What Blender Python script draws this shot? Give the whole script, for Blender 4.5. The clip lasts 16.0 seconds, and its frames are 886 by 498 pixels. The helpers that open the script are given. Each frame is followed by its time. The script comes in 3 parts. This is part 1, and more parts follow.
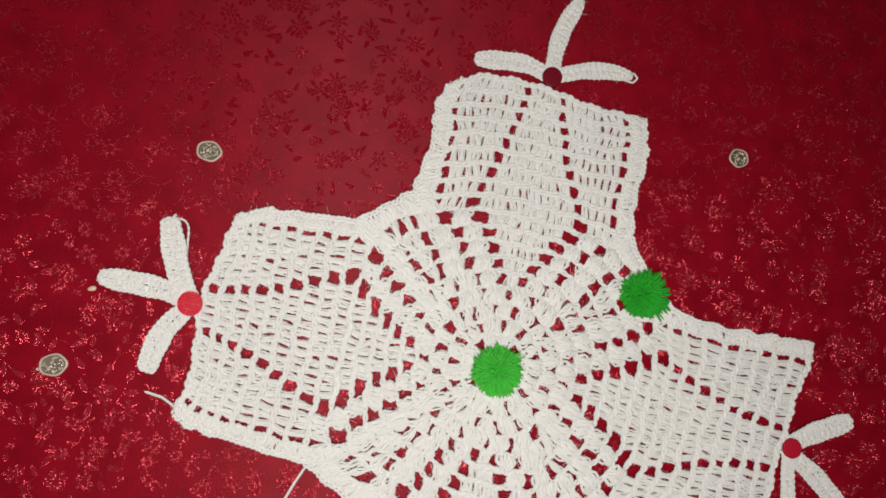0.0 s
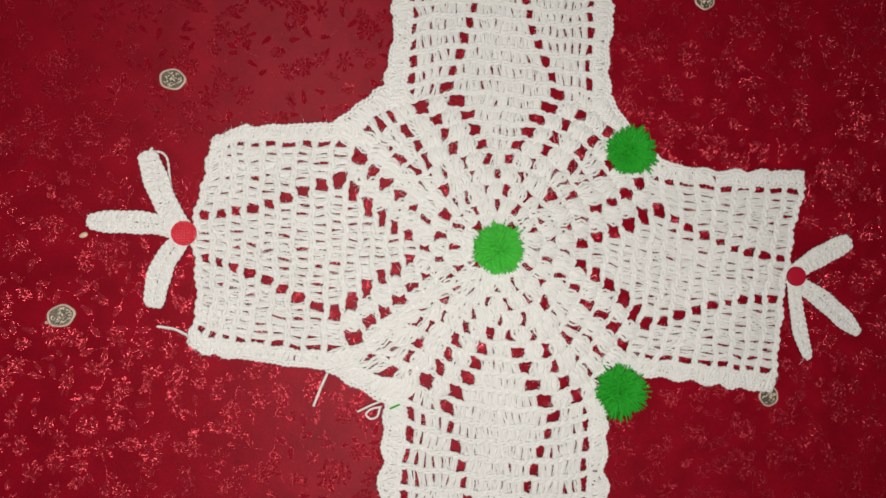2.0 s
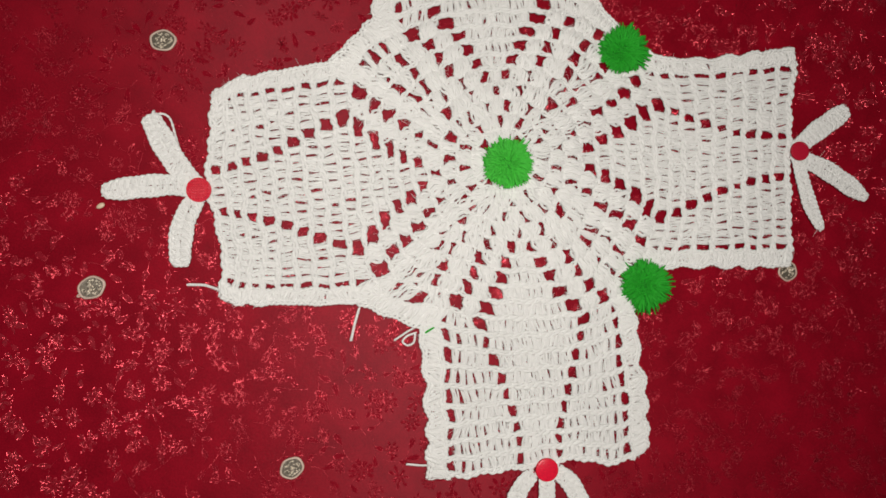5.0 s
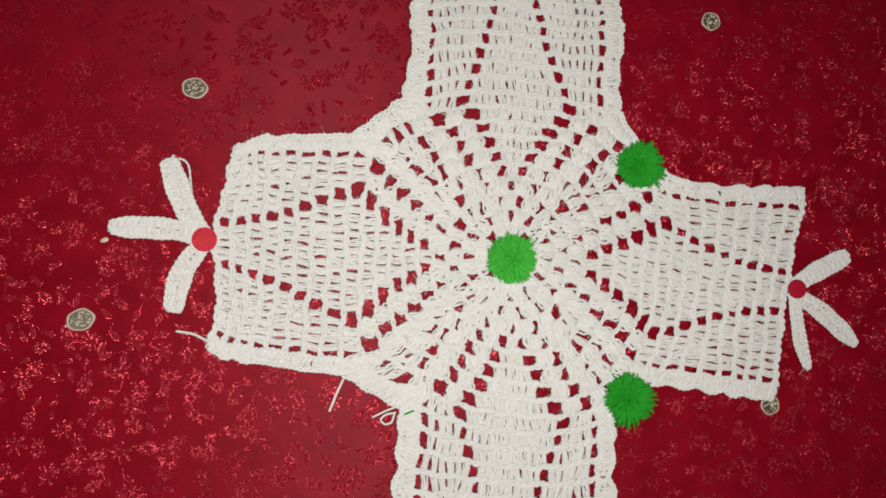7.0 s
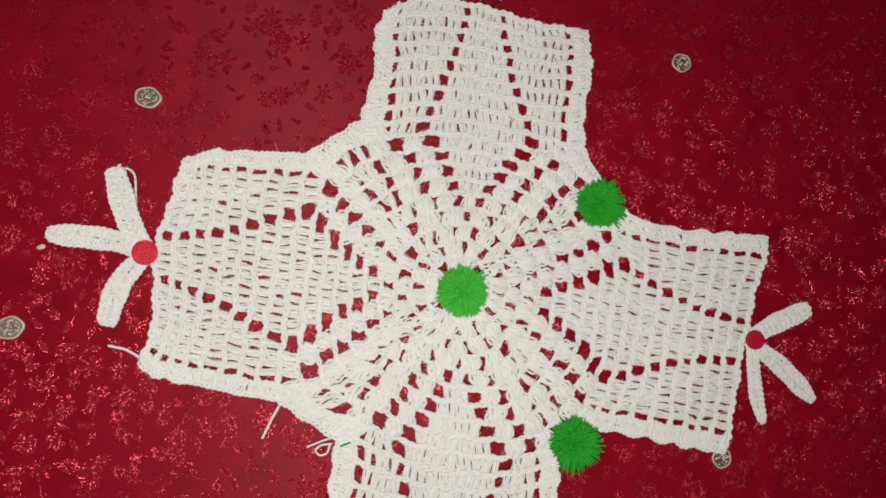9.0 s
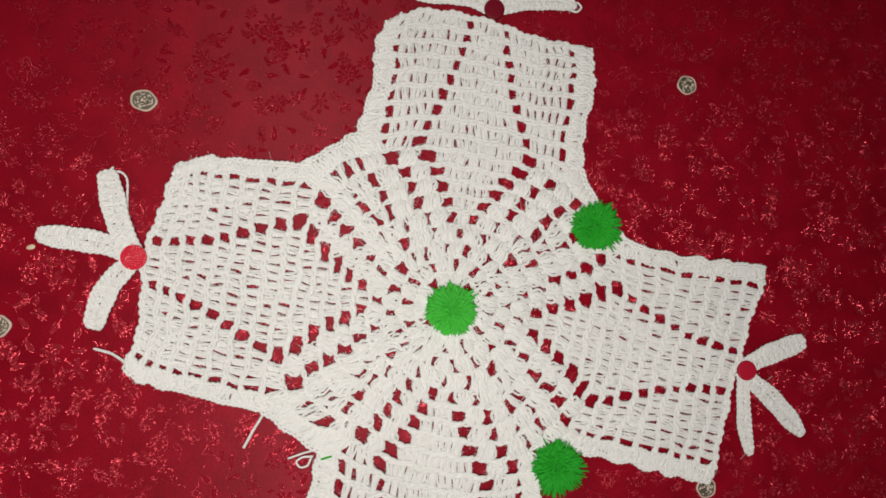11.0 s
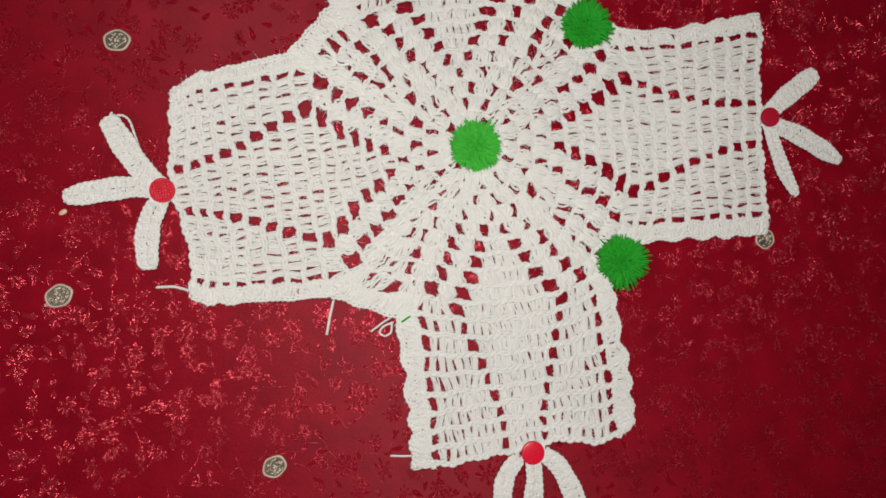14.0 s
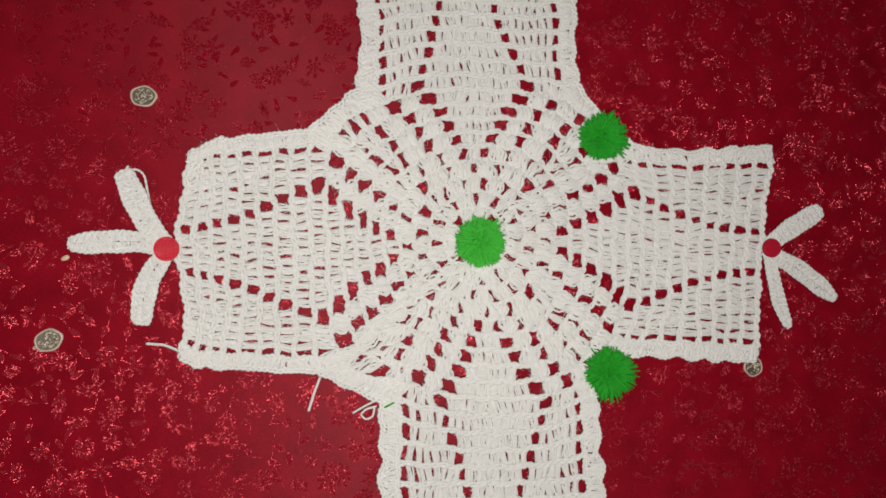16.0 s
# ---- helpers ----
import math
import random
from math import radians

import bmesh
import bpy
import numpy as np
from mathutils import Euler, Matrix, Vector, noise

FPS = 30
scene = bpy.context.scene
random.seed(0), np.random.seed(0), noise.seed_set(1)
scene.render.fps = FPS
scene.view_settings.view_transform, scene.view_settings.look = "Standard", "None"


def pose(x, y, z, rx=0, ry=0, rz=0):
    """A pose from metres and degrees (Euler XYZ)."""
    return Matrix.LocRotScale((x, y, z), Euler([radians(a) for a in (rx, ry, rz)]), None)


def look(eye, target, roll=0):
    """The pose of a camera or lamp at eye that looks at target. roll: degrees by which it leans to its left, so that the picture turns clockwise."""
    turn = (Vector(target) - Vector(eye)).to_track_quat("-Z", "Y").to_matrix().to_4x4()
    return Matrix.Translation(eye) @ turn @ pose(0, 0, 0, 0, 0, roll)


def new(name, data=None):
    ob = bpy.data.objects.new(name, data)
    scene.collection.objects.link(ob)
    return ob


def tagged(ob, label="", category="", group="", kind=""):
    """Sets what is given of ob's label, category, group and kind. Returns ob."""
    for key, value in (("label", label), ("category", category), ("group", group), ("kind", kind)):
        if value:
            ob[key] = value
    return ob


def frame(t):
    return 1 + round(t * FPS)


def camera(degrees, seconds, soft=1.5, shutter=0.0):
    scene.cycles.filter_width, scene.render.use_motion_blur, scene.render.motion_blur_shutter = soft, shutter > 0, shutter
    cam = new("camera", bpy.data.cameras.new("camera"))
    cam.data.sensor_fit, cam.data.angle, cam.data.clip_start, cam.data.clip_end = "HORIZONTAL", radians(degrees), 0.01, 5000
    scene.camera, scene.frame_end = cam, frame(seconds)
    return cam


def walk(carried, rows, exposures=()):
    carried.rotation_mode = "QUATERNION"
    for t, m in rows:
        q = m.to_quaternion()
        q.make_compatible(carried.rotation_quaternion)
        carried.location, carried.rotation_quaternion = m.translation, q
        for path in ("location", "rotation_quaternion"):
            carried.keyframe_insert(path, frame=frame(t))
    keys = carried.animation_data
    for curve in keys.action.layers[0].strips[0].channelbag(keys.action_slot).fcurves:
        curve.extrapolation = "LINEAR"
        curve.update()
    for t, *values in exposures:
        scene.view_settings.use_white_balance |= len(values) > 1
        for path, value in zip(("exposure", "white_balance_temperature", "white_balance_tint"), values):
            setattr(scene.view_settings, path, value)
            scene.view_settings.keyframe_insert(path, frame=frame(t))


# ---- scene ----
cam = camera(65.0, 16.0, 1.6)
# seconds, eye x, y, z, turn x, y, z
ROWS = [
    (0.0, -0.1021, 0.0132, 0.5068, 5.77, -6.57, 13.70),
    (0.5, -0.0979, 0.0027, 0.5049, 3.98, -5.96, 11.26),
    (1.0, -0.0968, -0.0104, 0.5062, 3.60, -6.65, 8.68),
    (1.5, -0.0959, -0.0174, 0.5034, 3.04, -6.63, 6.66),
    (2.0, -0.0952, -0.0295, 0.5034, 2.65, -6.57, 3.74),
    (2.5, -0.0949, -0.0454, 0.5051, 2.55, -7.25, 0.90),
    (3.0, -0.0885, -0.0486, 0.5040, 2.21, -6.58, 0.12),
    (3.5, -0.0895, -0.0534, 0.5022, 2.19, -6.56, -0.67),
    (4.0, -0.0930, -0.0617, 0.5013, 1.13, -6.37, -3.12),
    (4.2, -0.0997, -0.0681, 0.5023, 0.57, -6.30, -4.73),
    (6.3, -0.1194, -0.0622, 0.5135, 3.45, -8.35, -1.25),
    (6.5, -0.1200, -0.0479, 0.5138, 2.90, -8.33, 0.81),
    (7.0, -0.1202, -0.0323, 0.5117, 3.38, -8.06, 4.40),
    (7.5, -0.1109, -0.0300, 0.5120, 4.09, -8.63, 5.26),
    (8.0, -0.0950, -0.0280, 0.5102, 4.67, -8.61, 5.98),
    (8.5, -0.0885, -0.0308, 0.5054, 5.24, -8.19, 6.21),
    (9.0, -0.0866, -0.0224, 0.5035, 4.68, -8.64, 7.91),
    (9.2, -0.0881, -0.0149, 0.5031, 4.25, -8.78, 9.09),
    (11.3, -0.0752, 0.0007, 0.5024, 2.87, -7.76, 10.66),
    (11.5, -0.0760, -0.0059, 0.5044, 2.50, -7.60, 9.13),
    (12.0, -0.0790, -0.0307, 0.5017, 2.33, -7.20, 5.40),
    (12.5, -0.0828, -0.0469, 0.4988, 2.11, -6.74, 1.02),
    (13.0, -0.0876, -0.0569, 0.5005, 2.40, -6.95, -1.76),
    (13.5, -0.0952, -0.0663, 0.5015, 1.27, -6.95, -5.10),
    (14.0, -0.0980, -0.0760, 0.5030, 1.64, -7.27, -7.98),
    (14.5, -0.1020, -0.0748, 0.5041, 0.32, -7.02, -9.65),
    (15.0, -0.0968, -0.0590, 0.5057, 1.49, -7.21, -6.53),
    (15.5, -0.0971, -0.0444, 0.5107, 2.49, -7.46, -3.33),
    (16.0, -0.0969, -0.0305, 0.5090, 2.97, -7.91, -0.48),
]
EXPOSE = [(0.0, 0.03), (4.0, 0.0), (9.0, -0.02), (12.0, 0.0), (12.6, -0.07), (14.5, -0.07), (16.0, -0.12)]
walk(cam, [(t, pose(x, y, z, rx, ry, rz)) for t, x, y, z, rx, ry, rz in ROWS], EXPOSE)

# ---- light: one unseen source overhead, without a fixture ----
world = bpy.data.worlds.new("room_air")
scene.world = world
world.use_nodes = True
world.node_tree.nodes["Background"].inputs[0].default_value = (1.0, 0.95, 0.9, 1)
world.node_tree.nodes["Background"].inputs[1].default_value = 0.15


def area_lamp(name, at, target, size, watts, colour):
    data = bpy.data.lights.new(name, "AREA")
    data.shape, data.size, data.energy, data.color = "DISK", size, watts, colour
    ob = new(name, data)
    ob.matrix_world = look(at, target)
    return ob


# Added light, set low above the cloth so brightness falls off towards the corners.
area_lamp("overhead_light", (-0.095, -0.060, 0.67), (-0.095, -0.060, 0), 0.25, 4.75, (0.992, 0.940, 0.868))


# ---- materials ----
def material(name, base, rough=0.6, metal=0.0, grain=400.0, vary=0.12, bump=0.2, blotch=9.0, sheen=0.0, spec=0.5, dist=0.0004):
    m = bpy.data.materials.new(name)
    m.use_nodes = True
    nt = m.node_tree
    bs = nt.nodes["Principled BSDF"]
    bs.inputs["Roughness"].default_value = rough
    bs.inputs["Metallic"].default_value = metal
    bs.inputs["Specular IOR Level"].default_value = spec
    if sheen:
        bs.inputs["Sheen Weight"].default_value = sheen
        bs.inputs["Sheen Roughness"].default_value = 0.4
        bs.inputs["Sheen Tint"].default_value = (*[min(1, c * 1.5 + 0.1) for c in base], 1)
    co = nt.nodes.new("ShaderNodeTexCoord")
    fine, big = nt.nodes.new("ShaderNodeTexNoise"), nt.nodes.new("ShaderNodeTexNoise")
    for n, sc in ((fine, grain), (big, blotch)):
        n.inputs["Scale"].default_value = sc
        n.inputs["Detail"].default_value = 4
        nt.links.new(co.outputs["Object"], n.inputs["Vector"])
    add = nt.nodes.new("ShaderNodeMath")
    add.operation = "ADD"
    nt.links.new(fine.outputs["Fac"], add.inputs[0])
    nt.links.new(big.outputs["Fac"], add.inputs[1])
    rng = nt.nodes.new("ShaderNodeMapRange")
    for k, v in (("From Min", 0.6), ("From Max", 1.4), ("To Min", 1 - vary), ("To Max", 1 + vary)):
        rng.inputs[k].default_value = v
    nt.links.new(add.outputs[0], rng.inputs["Value"])
    mul = nt.nodes.new("ShaderNodeVectorMath")
    mul.operation = "SCALE"
    mul.inputs[0].default_value = base
    nt.links.new(rng.outputs[0], mul.inputs["Scale"])
    nt.links.new(mul.outputs[0], bs.inputs["Base Color"])
    bp = nt.nodes.new("ShaderNodeBump")
    bp.inputs["Strength"].default_value = bump
    bp.inputs["Distance"].default_value = dist
    nt.links.new(fine.outputs["Fac"], bp.inputs["Height"])
    nt.links.new(bp.outputs[0], bs.inputs["Normal"])
    return m


YARN = material("white_yarn", (0.86, 0.86, 0.85), 0.95, grain=1700, vary=0.07, bump=0.7, sheen=0.3, spec=0.1, dist=0.0011)


def silky(m, amount, turn, rough, spec):
    """Lets a cloth's gloss spread across the run of its threads."""
    nt = m.node_tree
    bs = nt.nodes["Principled BSDF"]
    tan = nt.nodes.new("ShaderNodeTangent")
    tan.direction_type = "UV_MAP"
    tan.uv_map = "weave"
    nt.links.new(tan.outputs[0], bs.inputs["Tangent"])
    bs.inputs["Anisotropic"].default_value = amount
    bs.inputs["Anisotropic Rotation"].default_value = turn
    bs.inputs["Roughness"].default_value = rough
    bs.inputs["Specular IOR Level"].default_value = spec
    bs.inputs["Specular Tint"].default_value = (1.0, 0.5, 0.55, 1)


GREEN = material("green_yarn", (0.062, 0.53, 0.05), 0.7, grain=1200, vary=0.25, bump=0.4, sheen=0.2, spec=0.3)
DEEP_GREEN = material("deep_green_yarn", (0.018, 0.37, 0.020), 0.7, grain=1200, vary=0.25, bump=0.4, sheen=0.2, spec=0.3)
SATIN = material("red_satin", (0.230, 0.0030, 0.0122), 0.6, grain=1100, vary=0.34, bump=0.4, blotch=38, spec=0.03, dist=0.0003)
silky(SATIN, 0.8, 0.25, 0.55, 0.30)
MATTE = material("matte_red_weave", (0.215, 0.0030, 0.0120), 0.9, grain=2600, vary=0.3, bump=0.4, blotch=150, spec=0.02, dist=0.0003)
silky(MATTE, 0.85, 0.0, 0.50, 0.42)
MATTE.node_tree.nodes["Principled BSDF"].inputs["Specular Tint"].default_value = (1.0, 0.22, 0.27, 1)
THREAD = material("glossy_red_thread", (0.82, 0.095, 0.130), 0.36, metal=0.82, grain=2200, vary=0.3, bump=0.25, blotch=60, dist=0.0006)
THREAD.node_tree.nodes["Principled BSDF"].inputs["Specular Tint"].default_value = (1.0, 0.3, 0.36, 1)
BUTTON = material("bright_red_plastic", (0.74, 0.011, 0.042), 0.26, grain=900, vary=0.25, bump=0.4, spec=0.45, dist=0.0004)
KNURLED = material("knurled_red_plastic", (0.60, 0.010, 0.036), 0.25, grain=900, vary=0.15, bump=0.04, spec=0.7, dist=0.0002)
BUTTON_DARK = material("dull_red_plastic", (0.42, 0.008, 0.030), 0.55, grain=900, vary=0.12, bump=0.1, spec=0.15)
BUTTON_MAROON = material("maroon_plastic", (0.16, 0.004, 0.014), 0.5, grain=900, vary=0.12, bump=0.1, spec=0.15)
GOLD = material("aged_gold_metal", (0.80, 0.72, 0.60), 0.35, metal=0.5, grain=900, vary=0.35, bump=0.5, blotch=300)
GOLD_RIM = material("pale_gold_rim", (0.64, 0.50, 0.42), 0.5, metal=0.2, grain=900, vary=0.2, bump=0.3, blotch=200)
TARNISH = material("tarnished_metal", (0.13, 0.11, 0.085), 0.35, metal=0.4, grain=900, vary=0.4, bump=0.4, blotch=300)
SEED = material("cream_seed", (0.72, 0.55, 0.40), 0.5, grain=600, vary=0.1)
WOOD = material("brown_wood", (0.20, 0.11, 0.06), 0.5, grain=60, vary=0.3)
PAINT = material("cream_wall_paint", (0.62, 0.58, 0.52), 0.8, grain=90, vary=0.06, bump=0.1)
TILE = material("grey_floor", (0.30, 0.28, 0.26), 0.5, grain=50, vary=0.15)


# ---- mesh helpers ----
class Strands:
    """Gathers many tubes in one mesh."""

    def __init__(self):
        self.v, self.f, self.n = [], [], 0

    def add(self, path, radius, sides=5, flat=1.0):
        """path: N strands x R rings x 3; radius: a number or N x R."""
        path = np.asarray(path, float)
        if path.ndim == 2:
            path = path[None]
        N, R, _ = path.shape
        rad = np.broadcast_to(np.asarray(radius, float), (N, R))
        tan = np.gradient(path, axis=1)
        tan /= np.linalg.norm(tan, axis=2, keepdims=True) + 1e-12
        up = np.zeros_like(tan)
        up[..., 2] = 1.0
        steep = np.abs(tan[..., 2]) > 0.93
        up[steep] = (1.0, 0.0, 0.0)
        side = np.cross(tan, up)
        side /= np.linalg.norm(side, axis=2, keepdims=True) + 1e-12
        up = np.cross(side, tan)
        a = np.arange(sides) * 2 * np.pi / sides
        ring = side[:, :, None] * np.cos(a)[None, None, :, None] + flat * up[:, :, None] * np.sin(a)[None, None, :, None]
        verts = path[:, :, None] + ring * rad[:, :, None, None]
        i = np.arange(N * R * sides).reshape(N, R, sides)
        j = np.roll(i, -1, axis=2)
        quads = np.stack([i[:, :-1], j[:, :-1], j[:, 1:], i[:, 1:]], axis=-1).reshape(-1, 4) + self.n
        self.v.append(verts.reshape(-1, 3))
        self.f.append(quads)
        self.n += N * R * sides

    def quads(self, verts, quads):
        self.v.append(np.asarray(verts, float))
        self.f.append(np.asarray(quads) + self.n)
        self.n += len(verts)

    def mesh(self, name, smooth=True):
        v, f = np.concatenate(self.v), np.concatenate(self.f)
        me = bpy.data.meshes.new(name)
        me.vertices.add(len(v))
        me.vertices.foreach_set("co", v.ravel())
        me.loops.add(f.size)
        me.loops.foreach_set("vertex_index", f.ravel().astype(np.int32))
        me.polygons.add(len(f))
        me.polygons.foreach_set("loop_start", np.arange(0, f.size, 4, dtype=np.int32))
        me.update(calc_edges=True)
        me.polygons.foreach_set("use_smooth", np.full(len(f), smooth))
        return me


def strand_part(name, st, mat, parent, label=""):
    ob = new(name, st.mesh(name))
    ob.data.materials.append(mat)
    ob.parent = parent
    return tagged(ob, label)


def part(name, bm, mat, parent=None, label="", smooth=True):
    me = bpy.data.meshes.new(name)
    bm.to_mesh(me)
    bm.free()
    for p in me.polygons:
        p.use_smooth = smooth
    me.materials.append(mat)
    ob = new(name, me)
    ob.parent = parent
    return tagged(ob, label)


def box(name, lo, hi, mat, bevel=0.0):
    bm = bmesh.new()
    bmesh.ops.create_cube(bm, size=1)
    for v in bm.verts:
        v.co = [lo[i] + (v.co[i] + 0.5) * (hi[i] - lo[i]) for i in range(3)]
    if bevel:
        bmesh.ops.bevel(bm, geom=bm.edges[:], offset=bevel, segments=2, affect="EDGES")
    return part(name, bm, mat, smooth=False)


def lathe(profile, sides=40):
    """A turned bmesh from (radius, height) pairs."""
    bm = bmesh.new()
    rings = []
    for r, z in profile:
        if r < 1e-6:
            rings.append([bm.verts.new((0, 0, z))])
        else:
            rings.append([bm.verts.new((r * math.cos(2 * math.pi * i / sides), r * math.sin(2 * math.pi * i / sides), z)) for i in range(sides)])
    for a, b in zip(rings, rings[1:]):
        for i in range(sides):
            j = (i + 1) % sides
            if len(a) == 1:
                bm.faces.new((a[0], b[i], b[j]))
            elif len(b) == 1:
                bm.faces.new((a[i], b[0], a[j]))
            else:
                bm.faces.new((a[i], b[i], b[j], a[j]))
    bmesh.ops.recalc_face_normals(bm, faces=bm.faces[:])
    return bm


# ---- setting: the room that closes the place ----
tagged(box("floor", (-2.4, -2.2, -0.80), (2.4, 2.2, -0.75), TILE), "grey floor of the room", "floor", kind="structure")
tagged(box("ceiling", (-2.4, -2.2, 1.95), (2.4, 2.2, 2.0), PAINT), "cream painted ceiling", "ceiling", kind="structure")
for nm, lo, hi in (("wall_north", (-2.4, 2.2, -0.8), (2.4, 2.3, 2.0)), ("wall_south", (-2.4, -2.3, -0.8), (2.4, -2.2, 2.0)),
                   ("wall_east", (2.4, -2.3, -0.8), (2.5, 2.3, 2.0)), ("wall_west", (-2.5, -2.3, -0.8), (-2.4, 2.3, 2.0))):
    tagged(box(nm, lo, hi, PAINT), "plain cream painted wall", "wall", kind="structure")

table = tagged(new("table"), "brown wooden table hidden under the red cloth", "table")
top = box("tabletop", (-0.80, -0.66, -0.045), (0.80, 0.66, -0.006), WOOD, 0.005)
top.parent = table
for sx in (-1, 1):
    for sy in (-1, 1):
        leg = box("leg", (sx * 0.72 - 0.03, sy * 0.58 - 0.03, -0.75), (sx * 0.72 + 0.03, sy * 0.58 + 0.03, -0.045), WOOD, 0.004)
        leg.parent = table


# ---- red brocade cloth ----
def cloth_z(x, y):
    """Soft unevenness of the cloth."""
    return 0.0007 * (np.sin(9 * x + 4 * y + 1) + np.sin(5 * x - 11 * y)) * np.clip((np.hypot(x, y) - 0.2) * 4, 0, 1) - 0.0014


def make_cloth():
    nx, ny = 190, 160
    gx, gy = np.linspace(-1.0, 1.0, nx), np.linspace(-0.86, 0.86, ny)
    X, Y = np.meshgrid(gx, gy, indexing="ij")
    x, y = np.clip(X, -0.805, 0.805), np.clip(Y, -0.665, 0.665)
    drop = np.abs(X - x) + np.abs(Y - y)
    z = cloth_z(x, y) - drop
    x = x + np.sign(X) * 0.02 * np.sin(Y * 18) * np.clip(np.abs(X - x) * 6, 0, 1)
    y = y + np.sign(Y) * 0.02 * np.sin(X * 18) * np.clip(np.abs(Y - y) * 6, 0, 1)
    i = np.arange(nx * ny).reshape(nx, ny)
    st = Strands()
    st.quads(np.stack([x, y, z], -1).reshape(-1, 3), np.stack([i[:-1, :-1], i[1:, :-1], i[1:, 1:], i[:-1, 1:]], -1).reshape(-1, 4))
    ob = new("tablecloth", st.mesh("tablecloth"))
    ob.data.materials.append(SATIN)
    uv = ob.data.uv_layers.new(name="weave")
    slant = math.radians(14)
    at = np.stack([X * math.cos(slant) + Y * math.sin(slant), Y * math.cos(slant) - X * math.sin(slant)], -1).reshape(-1, 2)
    loops = np.empty(len(ob.data.loops), np.int32)
    ob.data.loops.foreach_get("vertex_index", loops)
    uv.data.foreach_set("uv", at[loops].ravel())
    return tagged(ob, "crimson satin brocade cloth with woven flowers, spread on the table", "tablecloth")


cloth = make_cloth()


def petal(way, root, tip, wide):
    """Left and right edge of a petal at four stations, from its root to its blunt tip."""
    e, f = np.array([math.cos(way), math.sin(way)]), np.array([-math.sin(way), math.cos(way)])
    spots = ((root, 0.25), (root + 0.4 * (tip - root), 0.8), (root + 0.75 * (tip - root), 1.0), (tip, 0.35))
    return [r * e + w * wide * f for r, w in spots], [r * e - w * wide * f for r, w in spots]


def outline(rng, pts, bits, shake):
    """Short bright threads along a line of points."""
    out = []
    for a, b in zip(pts, pts[1:]):
        for i in range(bits):
            if rng.random() < 0.85:
                k0 = (i + rng.uniform(0, 0.3)) / bits
                k1 = k0 + rng.uniform(0.6, 1.0) / bits
                out.append((a + (b - a) * k0 + rng.normal(0, shake, 2), a + (b - a) * k1 + rng.normal(0, shake, 2)))
    return out


def make_bloom(rng, size):
    """A flower: outlined petals in two rings round a small eye. Returns threads and filled petals."""
    threads, fills = [], []
    n, turn, squash = int(rng.integers(7, 11)), rng.uniform(0, 6.28), rng.uniform(0.5, 0.95)
    for i in range(n):
        way = turn + 2 * math.pi * (i + rng.uniform(-0.15, 0.15)) / n
        left, right = petal(way, 0.32 * size, size * rng.uniform(0.7, 1.1), size * rng.uniform(0.11, 0.19))
        fills.append(left + right)
        threads += outline(rng, left, 1, 0.00022) + outline(rng, right, 1, 0.00022) + outline(rng, [left[3], right[3]], 1, 0.00015)
        rib = [(a + b) / 2 for a, b in zip(left, right)]
        threads += outline(rng, rib[:3], 1, 0.00025)
    for i in range(5):
        way = turn + 0.4 + 2 * math.pi * i / 5
        left, right = petal(way, 0.08 * size, 0.42 * size, 0.11 * size)
        fills.append(left + right)
        threads += outline(rng, left[1:], 1, 0.0002) + outline(rng, right[1:], 1, 0.0002)
    flip = np.array([[1, 0], [0, squash]])
    return np.array(threads) @ flip, np.array(fills) @ flip


def make_sprig(rng, size):
    """A leaf or two with midribs on a curved stem."""
    threads, fills = [], []
    curve, k = rng.uniform(-0.7, 0.7), np.linspace(-1, 1, 7)
    stem = [np.array([size * 1.7 * a, size * curve * (1 - a * a)]) for a in k]
    threads += outline(rng, stem, 2, 0.0001)
    for at, side in ((stem[-1], 0.0), (stem[3], rng.choice((-1.1, 1.1)))):
        left, right = petal(side, 0.0, size * rng.uniform(1.7, 2.4), size * 0.45)
        left, right = [at + p for p in left], [at + p for p in right]
        rib = [(a + b) / 2 for a, b in zip(left, right)]
        left[3], right[3] = rib[3], rib[3] + 1e-5
        fills.append(left + right)
        threads += outline(rng, left, 2, 0.00012) + outline(rng, right, 2, 0.00012) + outline(rng, rib[1:], 1, 0.0001)
    return np.array(threads), np.array(fills)


